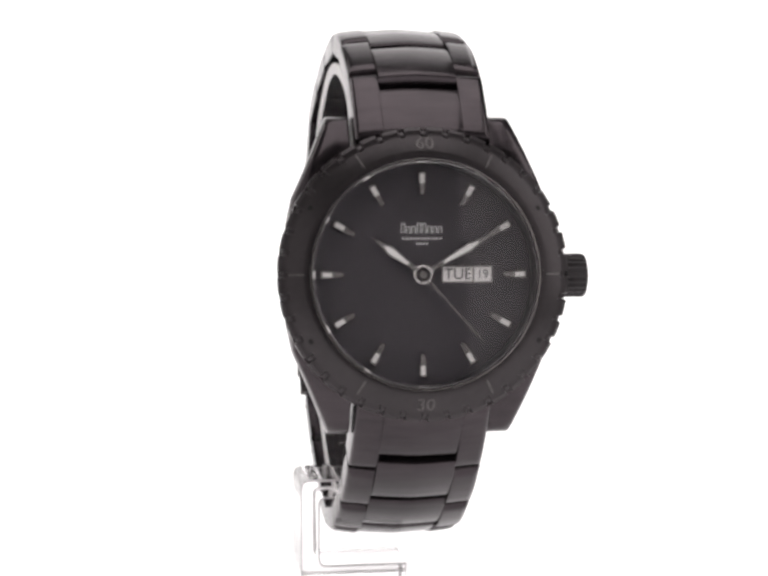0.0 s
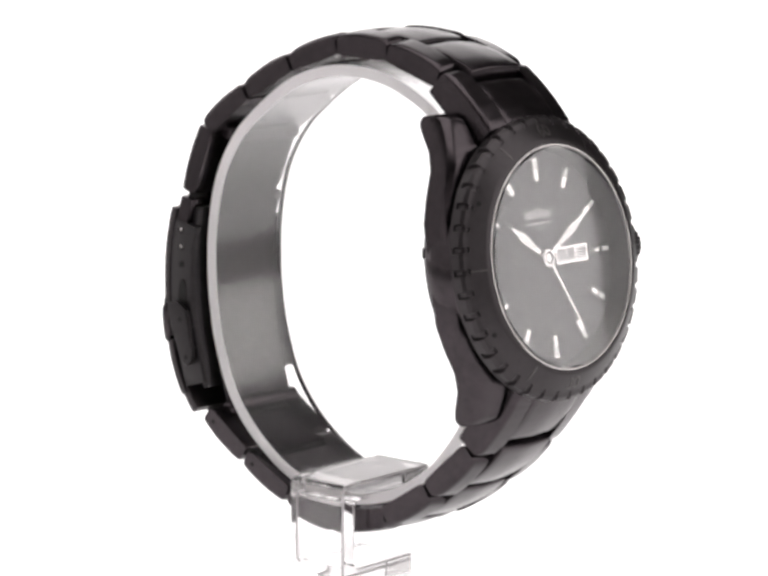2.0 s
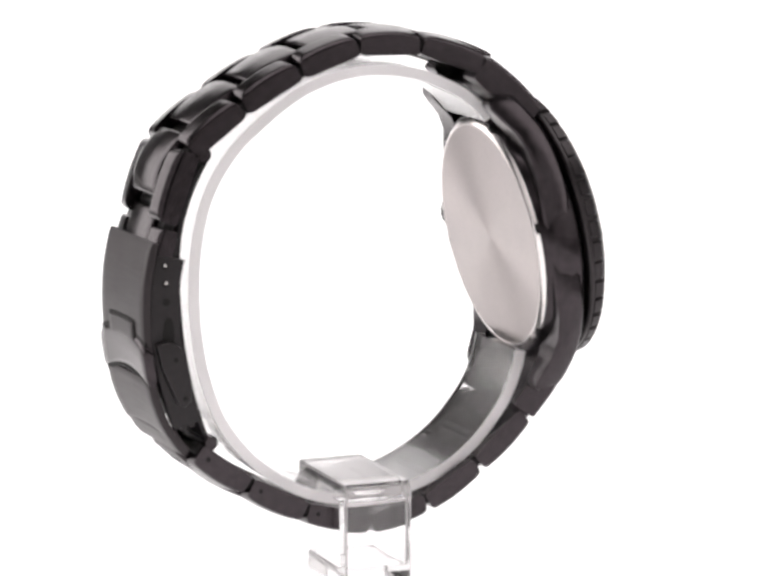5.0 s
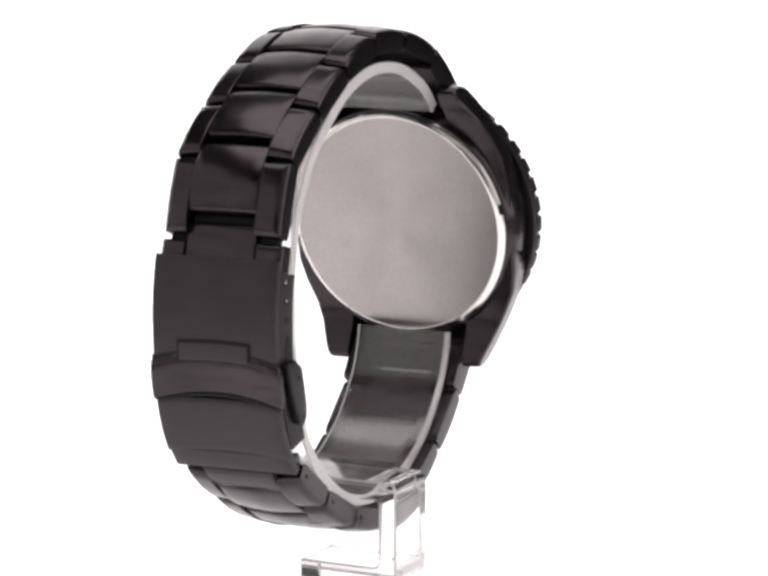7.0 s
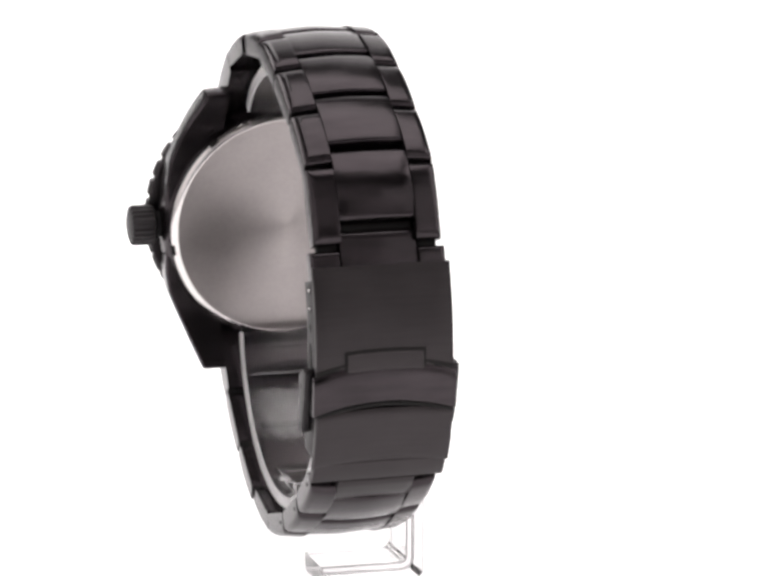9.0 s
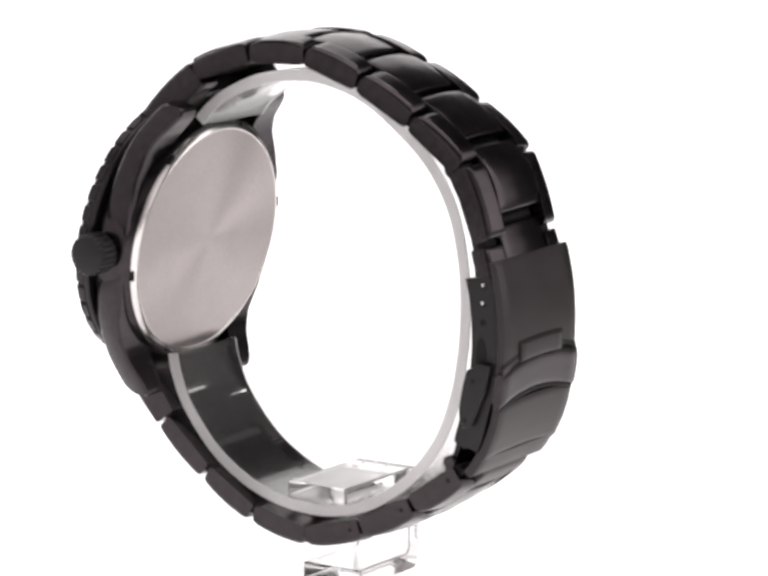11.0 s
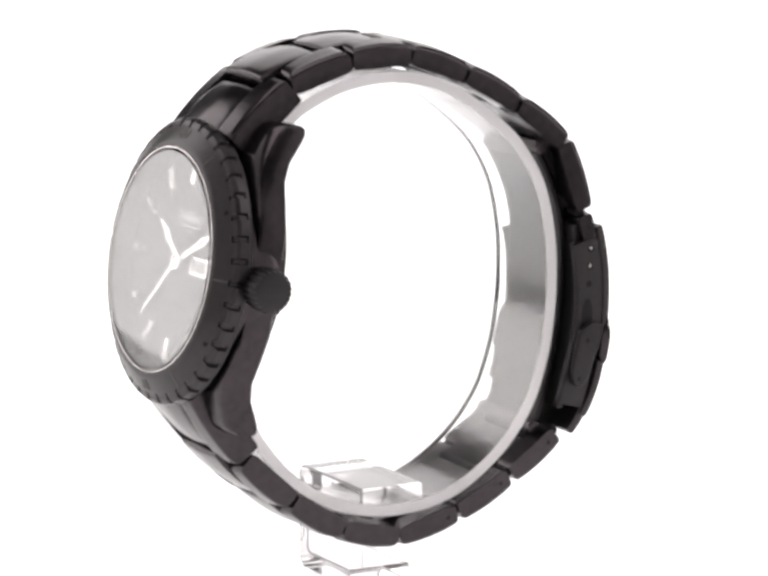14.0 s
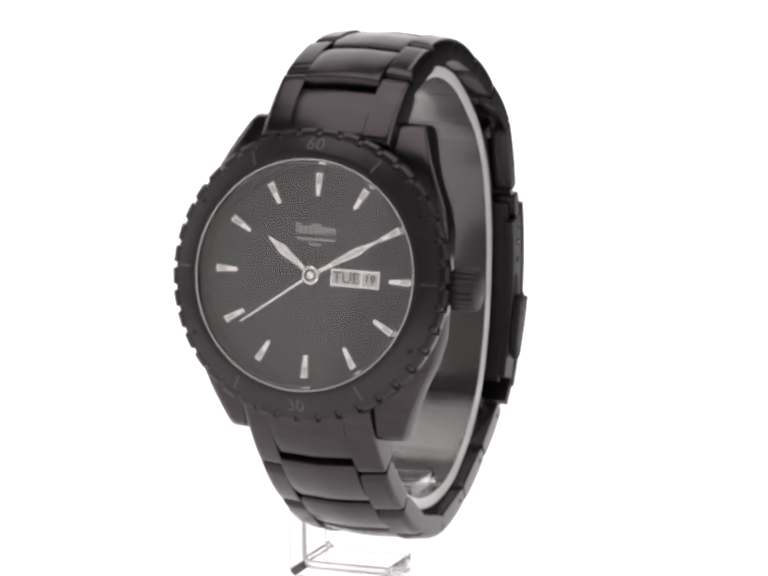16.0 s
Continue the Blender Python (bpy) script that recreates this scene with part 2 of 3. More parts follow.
for h in range(12):
    a = h * 30
    r = 14.5 if h == 3 else 14.1
    hm = part("hour_marker", marker_mesh, None, watch, m=DIAL @ pose(0, 0, 0, 0, 0, -a) @ Matrix.Translation((0, r * MM, 0)))
    part("lume", lume_mesh, None, hm)

# day and date window
win = part("date_window", box(2.95, 11.05, -1.40, 1.40, 0.15, 0.42, 0.06, 1), CHROME, watch, "silver framed day and date window", DIAL)
part("date_disc", box(3.25, 7.85, -1.08, 1.08, 0.40, 0.45), PAPER, win)
part("date_disc", box(8.15, 10.75, -1.08, 1.08, 0.40, 0.45), PAPER, win)
text("day_letters", "TUE", 2.4, INK, win, Matrix.Translation(Vector((5.55, 0, 0.47)) * MM))
text("date_figures", "19", 1.9, INK, win, Matrix.Translation(Vector((9.45, 0, 0.47)) * MM))

# maker's mark and small print as plain bars
bars = [(-3.3, 3.3, 6.35, 7.65, 0), (-3.2, 3.2, 5.42, 5.72, 1), (-1.0, 1.0, 4.62, 4.92, 1)]
for x0, x1, y0, y1, kind in bars:
    if kind == 0:
        n = 8
        w = (x1 - x0) / n
        strokes = []
        for k in range(n):
            l, r, t = x0 + k * w, x0 + (k + 1) * w - 0.16, y1 + (0.3 if k in (0, 3, 4) else -0.2)
            strokes += [box(l, l + 0.15, y0, t, 0.2, 0.26), box(r - 0.15, r, y0, t, 0.2, 0.26), box(l + 0.15, r - 0.15, t - 0.15, t, 0.2, 0.26)]
        bm = join(*strokes)
        part("logo_bar", bm, GREYINK, watch, "grey printed maker's mark", DIAL)
    else:
        n = max(4, int((x1 - x0) / 0.55))
        w = (x1 - x0) / n
        bm = join(*[box(x0 + k * w + 0.07, x0 + (k + 1) * w - 0.07, y0, y1, 0.2, 0.25) for k in range(n)])
        part("small_print", bm, GREYINK, watch, "line of small grey print", DIAL)


def hand(length, wide, tail, narrow, z):
    """A sword hand along +y: slim stem, broad blade, pointed tip."""
    out = [(-narrow, -tail), (narrow, -tail), (narrow, length * 0.25), (wide, length * 0.68), (wide * 0.55, length * 0.78), (0.14, length), (-0.14, length), (-wide * 0.55, length * 0.78), (-wide, length * 0.68), (-narrow, length * 0.25)]
    return prism(out, z, z + 0.16, lambda a, b, h: (a, b, h), 0.04, 1)


def hand_lume(length, wide, narrow, z):
    out = [(narrow * 0.6, length * 0.30), (wide * 0.62, length * 0.67), (0.1, length * 0.80), (-0.1, length * 0.80), (-wide * 0.62, length * 0.67), (-narrow * 0.6, length * 0.30)]
    return prism(out, z, z + 0.05, lambda a, b, h: (a, b, h))


hour = part("hour_hand", hand(9.4, 0.82, 0.9, 0.36, 0.72), CHROME, watch, "silver hour hand with white fill", DIAL @ pose(0, 0, 0, 0, 0, -306))
part("lume", hand_lume(9.4, 0.82, 0.36, 0.88), LUME, hour)
minute = part("minute_hand", hand(12.6, 0.70, 0.9, 0.34, 0.98), CHROME, watch, "silver minute hand with white fill", DIAL @ pose(0, 0, 0, 0, 0, -60))
part("lume", hand_lume(12.6, 0.70, 0.34, 1.14), LUME, minute)
second = part("second_hand", join(prism([(-0.2, -1.0), (0.2, -1.0), (0.12, 13.6), (-0.12, 13.6)], 1.24, 1.34, lambda a, b, h: (a, b, h)), lathe([(0, 1.2), (1.42, 1.2), (1.45, 1.35), (1.3, 1.45), (1.05, 1.45), (1.0, 1.32), (0, 1.32)], 40, closed=False)), CHROME, watch, "thin silver second hand", DIAL @ pose(0, 0, 0, 0, 0, -138))
part("cap", lathe([(0.0, 1.3), (0.98, 1.3), (0.98, 1.36), (0.62, 1.36), (0.62, 1.3)], 32), BEZEL, second)
part("hub", lathe([(0, 0.2), (1.15, 0.2), (1.15, 1.1), (0.6, 1.2), (0, 1.2)], 32, closed=False), CHROME, watch, "", DIAL)

# crown
def fluted(a, r, z):
    return r * (1 + 0.035 * math.cos(a * 22)) if r > 3.0 else r


CROWN = CASE @ Matrix.Translation(Vector((0, -0.2, -4.4)) * MM) @ pose(0, 0, 0, 0, 90, 0)
crown = part("crown", lathe([(0, 21.9), (2.6, 21.9), (3.25, 22.3), (3.35, 22.9), (3.35, 25.7), (3.1, 26.2), (2.3, 26.45), (0, 26.5)], 176, fluted, closed=False), INNER, watch, "black fluted winding crown", CROWN)
part("stem", rod((0, 0, 19.5), (0, 0, 22.2), 2.2, 24), GROOVE, crown)
# case back
back = part("case_back", lathe([(0, -8.6), (19.0, -8.6), (19.0, -10.2), (0, -10.2)], 128, closed=False), STEELBACK, watch, "round brushed steel case back", CASE @ Matrix.Translation((0, 0, 0.0005)))
part("back_rim", lathe([(18.95, -8.2), (20.45, -8.2), (20.4, -8.9), (20.0, -9.6), (19.35, -10.2), (19.1, -10.27), (18.95, -10.22)], 128), STEELRIM, back, "bright bevelled rim")
for a in (20, 80, 140, 200, 260, 320):
    part("notch", box(-0.85, 0.85, 19.15, 20.2, -9.95, -8.5), GROOVE, back, m=pose(0, 0, 0, 0, 0, a))


# ---- bracelet: joints of the outer edge as (depth, height), from the upper horns round to the clasp, and from the lower ----
TOP = [(-21.3, 88.9), (-10.0, 92.6), (1.3, 92.9), (11.8, 89.2), (21.8, 83.6), (31.0, 76.6), (35.4, 64.5), (36.2, 58.0)]
LOW = [(-29.3, 28.0), (-20.5, 20.0), (-11.0, 14.0), (-0.1, 11.5), (11.3, 14.3), (21.4, 19.6), (30.5, 26.1)]


def plate(a, b, x0, x1, thick, bulge=0.4, gap=0.16, lift=0.0, width=10.6, crown_=0.95, soft=(0.12, 0.12), end=0.5, nu=10, nv=8):
    """A link between the joints a and b, x0 to x1 wide. Its top is part of one dome over the bracelet's whole width;
    soft: how far its two long rims are rounded; end: the same for its ends. The underside is flat."""
    a, b = Vector(a), Vector(b)
    run = (b - a).normalized()
    out = Vector((-run.y, run.x))
    mid = (a + b) / 2
    if out.dot(mid - Vector((0, 52))) < 0:
        out = -out
    half = (b - a).length / 2 - gap
    bm = bmesh.new()

    def put(u, x, h):
        p = mid + run * (u * half) + out * (h + lift)
        return bm.verts.new((x, p.x, p.y))

    def dome(x):
        v = min(1.0, abs(x - XC) / width)
        return crown_ * (0.6 * (1 - v * v) + 0.4 * (1 - v))

    def rim(d):
        d = min(1.0, max(0.0, d))
        return 1 - math.sqrt(max(0.0, 1 - d * d))

    er = min(0.9, end * 1.5 / half)
    us = sorted({-1, 1, -1 + er, 1 - er, -1 + er * 0.5, 1 - er * 0.5, -1 + er * 0.2, 1 - er * 0.2, -1 + er * 0.05, 1 - er * 0.05} | {(2 * k / nu - 1) * (1 - er) for k in range(nu + 1)})
    lo, hi = soft
    xs = {x0, x1} | {x0 + lo * f for f in (0.06, 0.2, 0.5, 1.0)} | {x1 - hi * f for f in (0.06, 0.2, 0.5, 1.0)}
    xs = sorted(xs | {x0 + lo + (x1 - x0 - lo - hi) * k / nv for k in range(nv + 1)})

    def height(u, x):
        drop = end * rim((abs(u) - (1 - er)) / er)
        drop = max(drop, lo * rim((x0 + lo - x) / lo), hi * rim((x - x1 + hi) / hi))
        return bulge * (1 - u * u) + dome(x) - drop

    top = [[put(u, x, height(u, x)) for x in xs] for u in us]
    low = [[put(u, x, -thick + 0.55 * end * rim((abs(u) - (1 - er)) / er)) for x in xs] for u in us]
    nx = len(xs)
    for g in (top, low):
        for i in range(len(us) - 1):
            for j in range(nx - 1):
                bm.faces.new((g[i][j], g[i + 1][j], g[i + 1][j + 1], g[i][j + 1]))
    for i in range(len(us) - 1):
        for j in (0, nx - 1):
            bm.faces.new((top[i][j], top[i + 1][j], low[i + 1][j], low[i][j]))
    for j in range(nx - 1):
        for i in (0, len(us) - 1):
            bm.faces.new((top[i][j], top[i][j + 1], low[i][j + 1], low[i][j]))
    bmesh.ops.transform(bm, matrix=Matrix.Translation(-ORIGIN), verts=bm.verts)
    return scaled(bm)


def sided(s, inner, outer):
    """Rim rounding for a side piece: small towards the middle link, large outside."""
    return (inner, outer) if s > 0 else (outer, inner)


def toward(a, b, d):
    a, b = Vector(a), Vector(b)
    return a + (b - a).normalized() * d


SHIFT = 3.2     # the middle links sit this much nearer to the case than the side links


def half_width(y):
    """Half the bracelet's width: full at the horns, a little less at the clasp."""
    return 10.65 - 0.4 * max(0.0, min(1.0, (y + 18) / 12))


def link_row(joints, pins=99):
    pts = [Vector(j) for j in joints]
    for k in range(len(pts) - 1):
        a, b = pts[k], pts[k + 1]
        prev = pts[k - 1] if k else a + (a - b)
        ca, cb = toward(a, prev, SHIFT), toward(b, a, SHIFT)
        w = half_width((a.x + b.x) / 2)
        bend = 1.3 if k == 5 and pins == 99 else 0.5
        mid = part("middle_link", plate(ca, cb, XC - w * 0.585, XC + w * 0.585, 3.0, bend, 0.68, 0.52, w, end=0.3), BLACK, watch)
        for s in (-1, 1):
            x0, x1 = XC + s * w * 0.592, XC + s * w
            side = part("side_link", plate(a, b, min(x0, x1), max(x0, x1), 3.3, 0.45, 0.47, 0.50, w, soft=sided(s, 0.12, 0.95), end=0.85), BLACK, mid)
            # Dark pin added in each side gap to block light coming through.
            e = b + (Vector((0, 52)) - b).normalized() * 1.8
            part("hinge_pin", rod(Vector((x0 + s * 0.2, *e)) - ORIGIN, Vector((x1 - s * 0.7, *e)) - ORIGIN, 0.9, 12), GROOVE, mid)
            if k >= pins:
                mx = toward(b, a, 2.2)
                mx = mx + (Vector((0, 52)) - mx).normalized() * 1.2
                p = Vector((XC + s * w, mx.x, mx.y)) - ORIGIN
                part("pin", rod(p - Vector((s * 0.6, 0, 0)), p + Vector((s * 0.06, 0, 0)), 0.45, 10), GROOVE, mid)
        bar = Vector((XC - w * 0.57, *(cb + (Vector((0, 52)) - cb).normalized() * 1.9))) - ORIGIN
        bar2 = Vector((XC + w * 0.57, *(cb + (Vector((0, 52)) - cb).normalized() * 1.9))) - ORIGIN
        part("hinge_pin", rod(bar, bar2, 1.0, 12), GROOVE, mid)


link_row(TOP[:7])
link_row(LOW, 3)


def end_link(joint, tip, w):
    """The fitted piece between the horns: from the bezel to the first joint, a middle with two shoulders."""
    joint, tip = Vector(joint), Vector(tip)
    mid = part("end_link", plate(tip, toward(joint, tip, SHIFT), XC - w * 0.589, XC + w * 0.589, 4.4, 0.5, 0.3, 0.5, w, soft=(0.03, 0.03), end=0.4), BLACK, watch)
    for s in (-1, 1):
        x0, x1 = XC + s * w * 0.592, XC + s * w
        part("end_shoulder", plate(tip, joint, min(x0, x1), max(x0, x1), 4.6, 0.5, 0.3, 0.5, w, soft=sided(s, 0.03, 0.8), end=0.6), BLACK, mid)
    return mid


end_link(TOP[0], (-31.2, 79.9), 10.6)
end_link(LOW[0], (-37.8, 39.9), 10.6)


# ---- clasp ----
def along(points, n):
    """Points of a smooth curve through the given ones."""
    pts = [Vector(p) for p in points]
    res = []
    for k in range(len(pts) - 1):
        p0, p1, p2, p3 = pts[max(0, k - 1)], pts[k], pts[k + 1], pts[min(len(pts) - 1, k + 2)]
        for i in range(n):
            t = i / n
            res.append(0.5 * ((2 * p1) + (p2 - p0) * t + (2 * p0 - 5 * p1 + 4 * p2 - p3) * t * t + (3 * p1 - p0 - 3 * p2 + p3) * t ** 3))
    return res + [pts[-1]]


def shell(points, thick, x0, x1, rim=0.3, n=4, arch=0.0):
    """A bent plate that follows a curve (depth, height), thick towards the bracelet's middle; arch raises its middle along the curve."""
    line = along(points, n)
    far = []
    for k, p in enumerate(line):
        d = (line[min(k + 1, len(line) - 1)] - line[max(k - 1, 0)]).normalized()
        out = Vector((-d.y, d.x))
        if out.dot(p - Vector((0, 52))) < 0:
            out = -out
        far.append(out)
    rim = min(rim, thick * 0.4, (x1 - x0) * 0.3)
    xs = [(x0, rim), (x0 + rim * 0.3, rim * 0.3), (x0 + rim, 0)]
    xs += [(x0 + rim + (x1 - x0 - 2 * rim) * k / 10, 0) for k in range(1, 10)]
    xs += [(x1 - rim, 0), (x1 - rim * 0.3, rim * 0.3), (x1, rim)]
    bm = bmesh.new()
    rows = []
    m = len(line)
    for x, inset in xs:
        v = (2 * x - x0 - x1) / (x1 - x0)
        lift = arch * (1 - v * v)
        top, low = [], []
        for k, (p, o) in enumerate(zip(line, far)):
            e = rim if k in (0, m - 1) else 0
            q, r = p - o * max(inset, e), p - o * (thick - inset * 0.5)
            top.append((x - ORIGIN.x, q.x - ORIGIN.y, q.y + lift - ORIGIN.z))
            low.append((x - ORIGIN.x, r.x - ORIGIN.y, r.y + lift - ORIGIN.z))
        rows.append([bm.verts.new(c) for c in top + low[::-1]])
    c = 2 * m
    for a, b in zip(rows, rows[1:]):
        for k in range(c):
            bm.faces.new((a[k], a[(k + 1) % c], b[(k + 1) % c], b[k]))
    for r in (rows[0], rows[-1]):
        for k in range(m - 1):
            bm.faces.new((r[k], r[k + 1], r[c - 2 - k], r[c - 1 - k]))
    return scaled(bm)


CL = XC - 11.0
CR = XC + 11.0
cover = part("clasp_cover", shell([(37.2, 61.8), (38.4, 56.0), (38.8, 50.0), (38.5, 44.0), (37.9, 40.5)], 1.3, CL, CR, 0.3), BRUSHED, watch, "black brushed clasp cover")
for s in (-1, 1):
    x0, x1 = XC + s * 9.4, XC + s * 10.9
    cheek = part("clasp_cheek", shell([(36.4, 59.8), (37.2, 56.0), (37.6, 50.0), (37.3, 44.0), (36.2, 39.0), (34.0, 31.0)], 5.0, min(x0, x1), max(x0, x1), 0.45), INNER, cover)
    xo = s * 10.9
    # Holes and slot are dark shapes on the surface; colour gives their shade.
    for k, (y, z) in enumerate(((35.0, 57.9), (34.9, 55.0), (34.8, 52.0))):
        hole = part("pin_hole", rod((xo - s * 0.4, y, z - ORIGIN.z), (xo + s * 0.10, y, z - ORIGIN.z), 0.62, 14), GROOVE, cover)
        # Small bright dot stands in for light seen through the hole.
        if k < 2:
            part("hole_glint", rod((xo, y - 0.1, z + 0.1 - ORIGIN.z), (xo + s * 0.16, y - 0.1, z + 0.1 - ORIGIN.z), 0.26, 10), STEELRIM, hole)
    oval = [(34.5 + 0.95 * math.cos(a) - 0.012 * 3 * math.sin(a), 46.6 + 3.0 * math.sin(a)) for a in [radians(22.5 * q) for q in range(16)]]
    part("slot", prism(oval, xo - 0.1, xo + 0.10, lambda a, b, h: (h, a, b - ORIGIN.z)), GROOVE, cover)
# Dark plate outlines the tab, the recess's shade put in its colour.
part("tab_recess", shell([(38.98, 48.65), (38.95, 47.0), (38.8, 45.1)], 0.6, XC - 6.5, XC + 6.5, 0.1, arch=0.25), GROOVE, cover)
part("tab", shell([(39.12, 48.2), (39.1, 46.9), (38.95, 45.1)], 0.6, XC - 6.1, XC + 6.1, 0.2, arch=0.25), BRUSHED, cover)
latch = part("safety_latch", shell([(38.3, 45.0), (38.8, 44.4), (38.9, 42.8), (38.6, 40.6), (38.2, 38.8), (37.5, 38.2)], 1.8, XC - 11.5, XC + 11.5, 0.35, arch=1.9), BLACK, watch, "black folding safety latch of the clasp")
# Dark strips paint the gap and shade along the latch's edges.
part("shade_line", shell([(38.75, 45.65), (38.6, 44.5)], 0.5, XC - 11.1, XC + 11.1, 0.1, arch=1.9), GROOVE, latch)
part("shade_line", shell([(38.05, 38.6), (37.85, 38.0)], 0.5, XC - 10.9, XC + 10.9, 0.1, arch=1.6), GROOVE, latch)
EAR = [(37.0, 42.4), (34.6, 42.8), (32.6, 41.4), (31.8, 38.6), (31.1, 35.2), (31.2, 33.0), (32.2, 31.9), (33.4, 32.4), (34.4, 34.6), (36.0, 38.2)]
for s in (-1, 1):
    x0, x1 = XC + s * 11.05, XC + s * 12.4
    ear = part("latch_ear", prism(EAR, min(x0, x1), max(x0, x1), lambda a, b, h: (h - ORIGIN.x, a, b + 3.0 - ORIGIN.z), 0.4, 3), INNER, latch)
    for y, z in ((33.8, 42.8), (32.3, 36.4)):
        xo = s * 12.4
        part("pin_hole", rod((xo - s * 0.4, y, z - ORIGIN.z), (xo + s * 0.06, y, z - ORIGIN.z), 0.45, 12), GROOVE, latch)
lower = part("clasp_base", shell([(38.0, 38.6), (37.4, 35.8), (36.2, 32.5), (34.6, 29.4)], 1.4, XC - 11.0, XC + 11.0, 0.3, arch=0.6), BRUSHED, watch, "black brushed lower plate of the clasp")
part("base_step", shell([(34.9, 30.4), (33.6, 28.3), (32.2, 26.6)], 1.6, XC - 10.7, XC + 10.7, 0.3), BRUSHED, lower)
part("base_tongue", shell([(32.2, 26.4), (29.8, 24.2), (27.4, 22.6)], 1.8, XC - 6.2, XC + 6.2, 0.3), BRUSHED, lower)
# folding blades inside the clasp
blade = part("folding_blade", shell([(27.0, 74.2), (29.4, 69.5), (31.4, 63.5), (32.1, 57.0), (31.9, 50.0), (31.2, 43.0), (29.6, 35.0), (27.6, 28.6)], 0.9, XC - 7.2, XC + 7.2, 0.2), INNER, watch, "black curved folding blade inside the clasp")
part("blade_hinge", rod((-8.1, 27.2, 75.0 - ORIGIN.z), (8.1, 27.2, 75.0 - ORIGIN.z), 1.4, 20), BLACK, blade)
part("blade_hinge", rod((-8.1, 26.6, 27.8 - ORIGIN.z), (8.1, 26.6, 27.8 - ORIGIN.z), 1.3, 20), BLACK, blade)
part("blade_plate", shell([(33.4, 62.0), (34.2, 55.0), (34.0, 48.0), (33.0, 40.0), (30.9, 31.0)], 1.2, XC - 9.6, XC + 9.6, 0.2), INNER, blade)
# the short link that runs into the clasp
stub = part("middle_link", plate((33.6, 66.6), (36.2, 58.4), XC - 6.05, XC + 6.05, 2.6, 0.1, 0.3, 0.35), BLACK, watch)
for s in (-1, 1):
    x0, x1 = XC + s * 6.4, XC + s * 10.8
    part("side_link", plate((34.8, 64.0), (36.6, 58.0), min(x0, x1), max(x0, x1), 2.8, 0.1, 0.2, 0.35, soft=sided(s, 0.12, 0.7), end=0.6), BLACK, stub)


# ---- clear stand ----
stand = new("display_stand")
tagged(stand, "clear bent acrylic C-shaped watch display stand", "display stand")


RING = [(-28.9, 39.4), (-28.2, 36.0), (-25.6, 30.2), (-19.2, 22.8), (-10.2, 17.6), (0.2, 15.8), (10.4, 17.5), (19.4, 23.2), (25.4, 30.4), (28.6, 38.5), (30.0, 46.0), (30.4, 53.0), (30.0, 60.0), (28.2, 68.0), (24.6, 74.6), (19.8, 79.6), (11.0, 85.8), (1.2, 88.6), (-8.8, 87.9), (-16.6, 84.8), (-20.6, 82.0), (-22.8, 79.6)]


def c_ring(x0, x1, t=1.8, inset=0.0):
    """An open band just inside the bracelet, with its gap behind the watch case."""
    line = along(RING, 5)
    bm = bmesh.new()
    rows = []
    for k, p in enumerate(line):
        d = (line[min(k + 1, len(line) - 1)] - line[max(k - 1, 0)]).normalized()
        o = Vector((-d.y, d.x))
        if o.dot(p - Vector((0, 52))) < 0:
            o = -o
        a, c = p - o * inset, p - o * (t - inset)
        rows.append([bm.verts.new((x, q.x, q.y)) for x, q in ((x0, a), (x1, a), (x1, c), (x0, c))])
    for a, b in zip(rows, rows[1:]):
        for k in range(4):
            bm.faces.new((a[k], a[(k + 1) % 4], b[(k + 1) % 4], b[k]))
    bm.faces.new(rows[0])
    bm.faces.new(rows[-1][::-1])
    return scaled(bm)


def rounded(corners, seg=5):
    """A closed outline from corners (a, b, radius)."""
    out = []
    for k, (a, b, r) in enumerate(corners):
        p = Vector((a, b))
        u = (Vector(corners[k - 1][:2]) - p).normalized() * r
        v = (Vector(corners[(k + 1) % len(corners)][:2]) - p).normalized() * r
        if r <= 0:
            out.append((a, b))
            continue
        for j in range(seg + 1):
            f = j / seg
            q = p + u * (1 - f) ** 2 + v * f ** 2
            out.append((q.x, q.y))
    return out


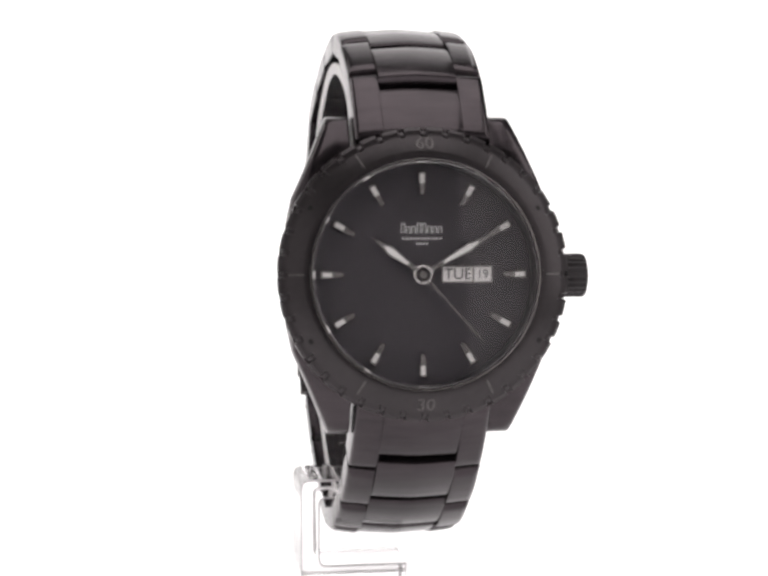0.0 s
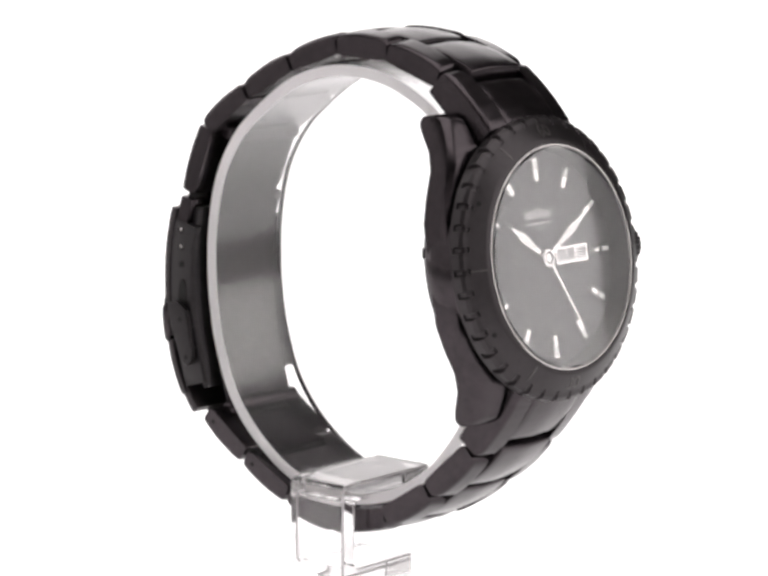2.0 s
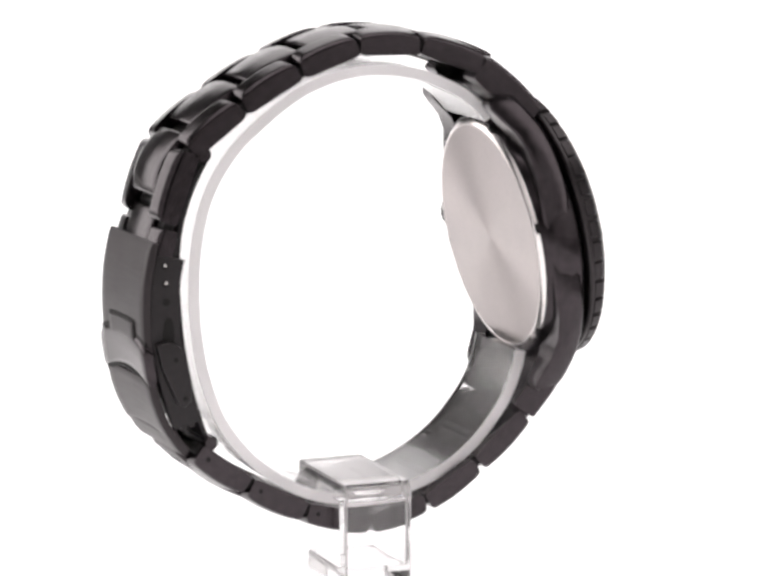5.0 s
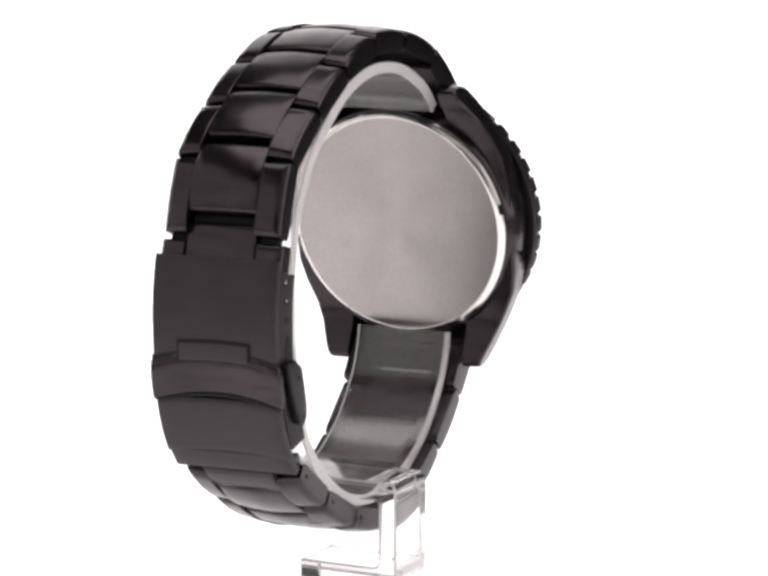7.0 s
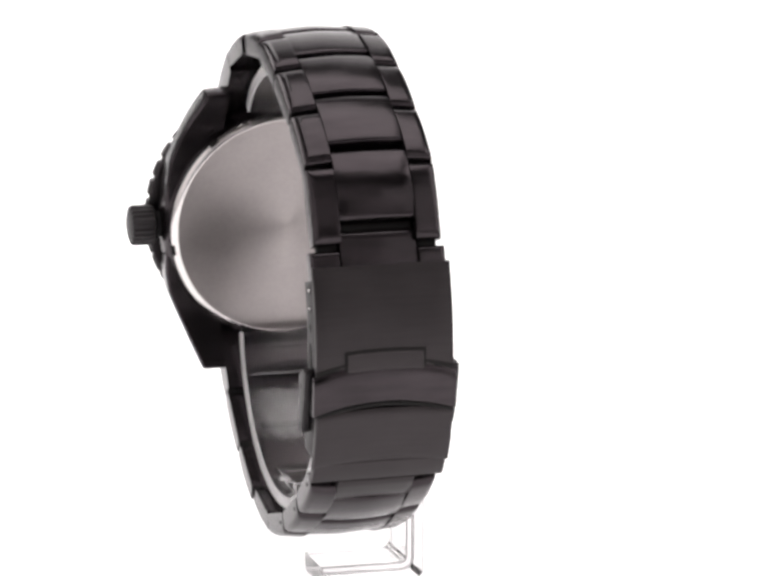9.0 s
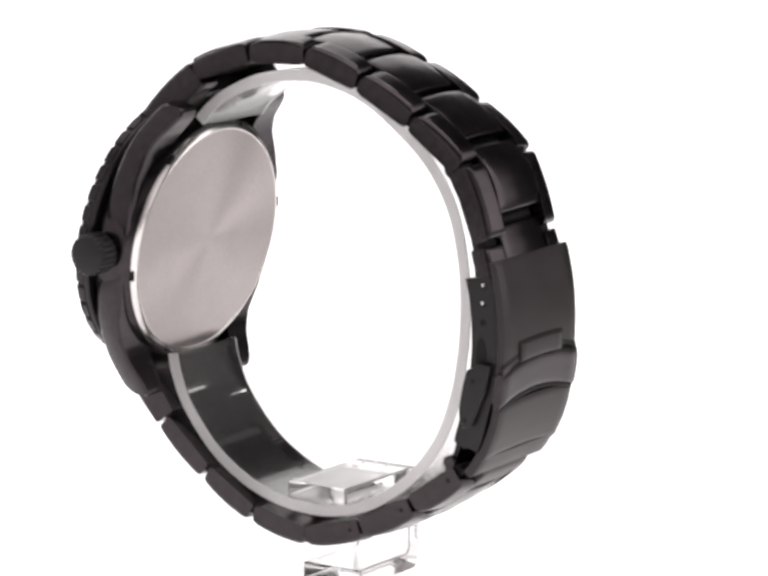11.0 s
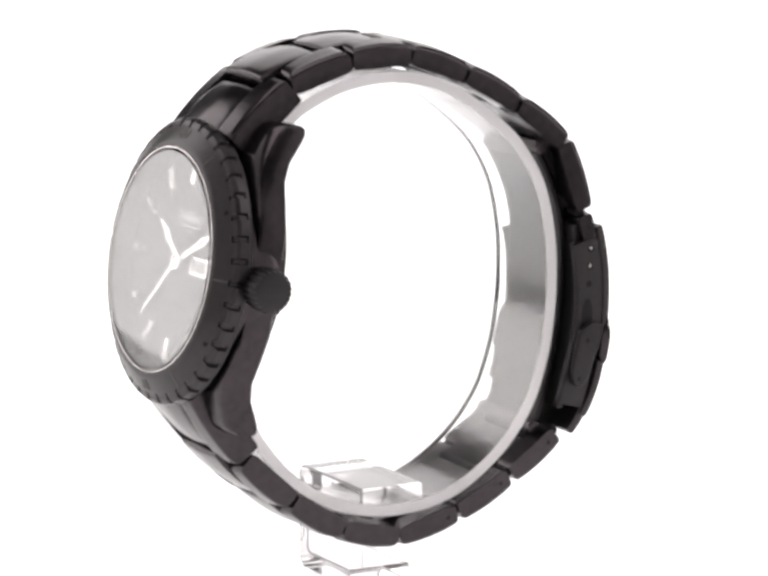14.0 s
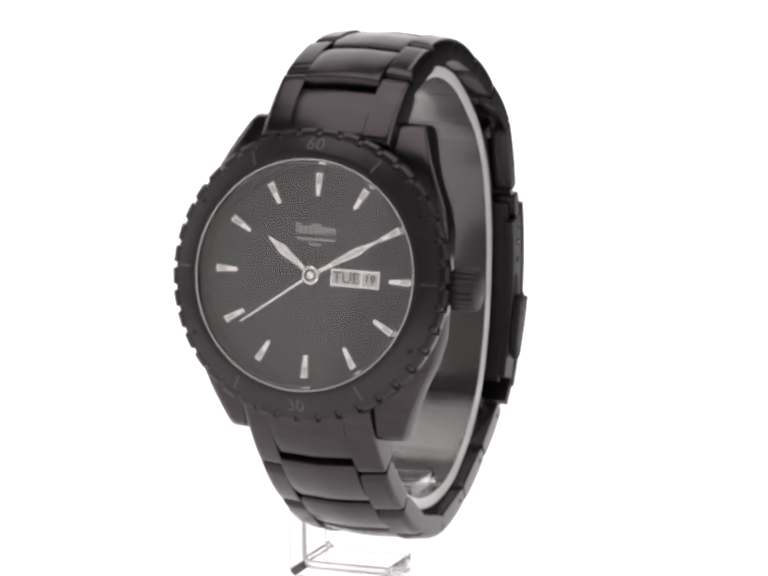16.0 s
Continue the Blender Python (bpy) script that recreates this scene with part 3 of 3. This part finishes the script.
def bent_leg(y0, y1, bevel):
    """One bent strip: out under the ring, down the leg and back along the table; its long edges are painted grey."""
    profile = [(12.0, 20.5, 0), (-10.1, 20.5, 1.6), (-10.1, 2.8, 2.2), (7.6, 2.8, 0), (7.6, 6.0, 0), (-6.9, 6.0, 1.2), (-6.9, 17.3, 1.0), (12.0, 17.3, 0)]
    bm = prism(rounded(profile), y0, y1, lambda a, b, h: (a, h, b))
    rims = [e for e in bm.edges if len({round(f.normal.y) for f in e.link_faces}) == 2]
    bmesh.ops.bevel(bm, geom=rims, offset=bevel * MM, segments=1, profile=0.5, affect="EDGES", clamp_overlap=True)
    bm.normal_update()
    for f in bm.faces:
        if 0.2 < abs(f.normal.y) < 0.95:
            f.material_index = 1
    return bm


ring = part("ring", c_ring(-3.2, 13.0), HAZY, stand)
for s in (-1, 1):
    x0, x1 = 4.9 + s * 8.12, 4.9 + s * 8.42
    part("frosted_edge", c_ring(min(x0, x1), max(x0, x1)), FROST, ring, "frosted white cut edge")
leg = part("leg", bent_leg(-5.7, 5.9, 0.3), ACRYLIC, stand, "bent clear acrylic leg and foot")
leg.data.materials.append(GREYEDGE)
for ob in (ring, leg):
    ob.visible_shadow = False


# ---- turning ----
# heading of the turntable: seconds, degrees
TURN = [(0, 7.8), (0.5, 18.1), (1, 28.5), (1.5, 38.8), (2, 49.2), (2.5, 59.6), (3, 70.0), (3.5, 80.4), (4, 90.8), (5, 111.6), (6, 132.5), (6.5, 142.9), (7, 153.3), (7.5, 163.7), (8, 174.0), (8.5, 184.3), (9, 194.7), (10, 215.4), (11, 236.0), (11.5, 246.4), (12, 256.8), (12.5, 267.1), (13, 277.5), (13.5, 287.9), (14, 298.3), (14.5, 308.6), (15, 319.0), (15.5, 329.3), (16, 339.6)]


LEAN = 1.05    # the watch leans a little to its crown side on the stand


def motions():
    walk(watch, [(t, pose(0, 0, 0, 0, 0, a) @ Matrix.Translation(ORIGIN * MM) @ pose(0, 0, 0, 0, LEAN, 0)) for t, a in TURN])
    walk(stand, [(t, pose(0, 0, 0, 0, 0, a)) for t, a in TURN])
    ticks = []
    for k in range(17):
        a = -(138 + 6 * k)
        ticks += [(max(0, k - 0.03), DIAL @ pose(0, 0, 0, 0, 0, a)), (min(16, k + 0.90), DIAL @ pose(0, 0, 0, 0, 0, a))]
    walk(second, ticks)


motions()
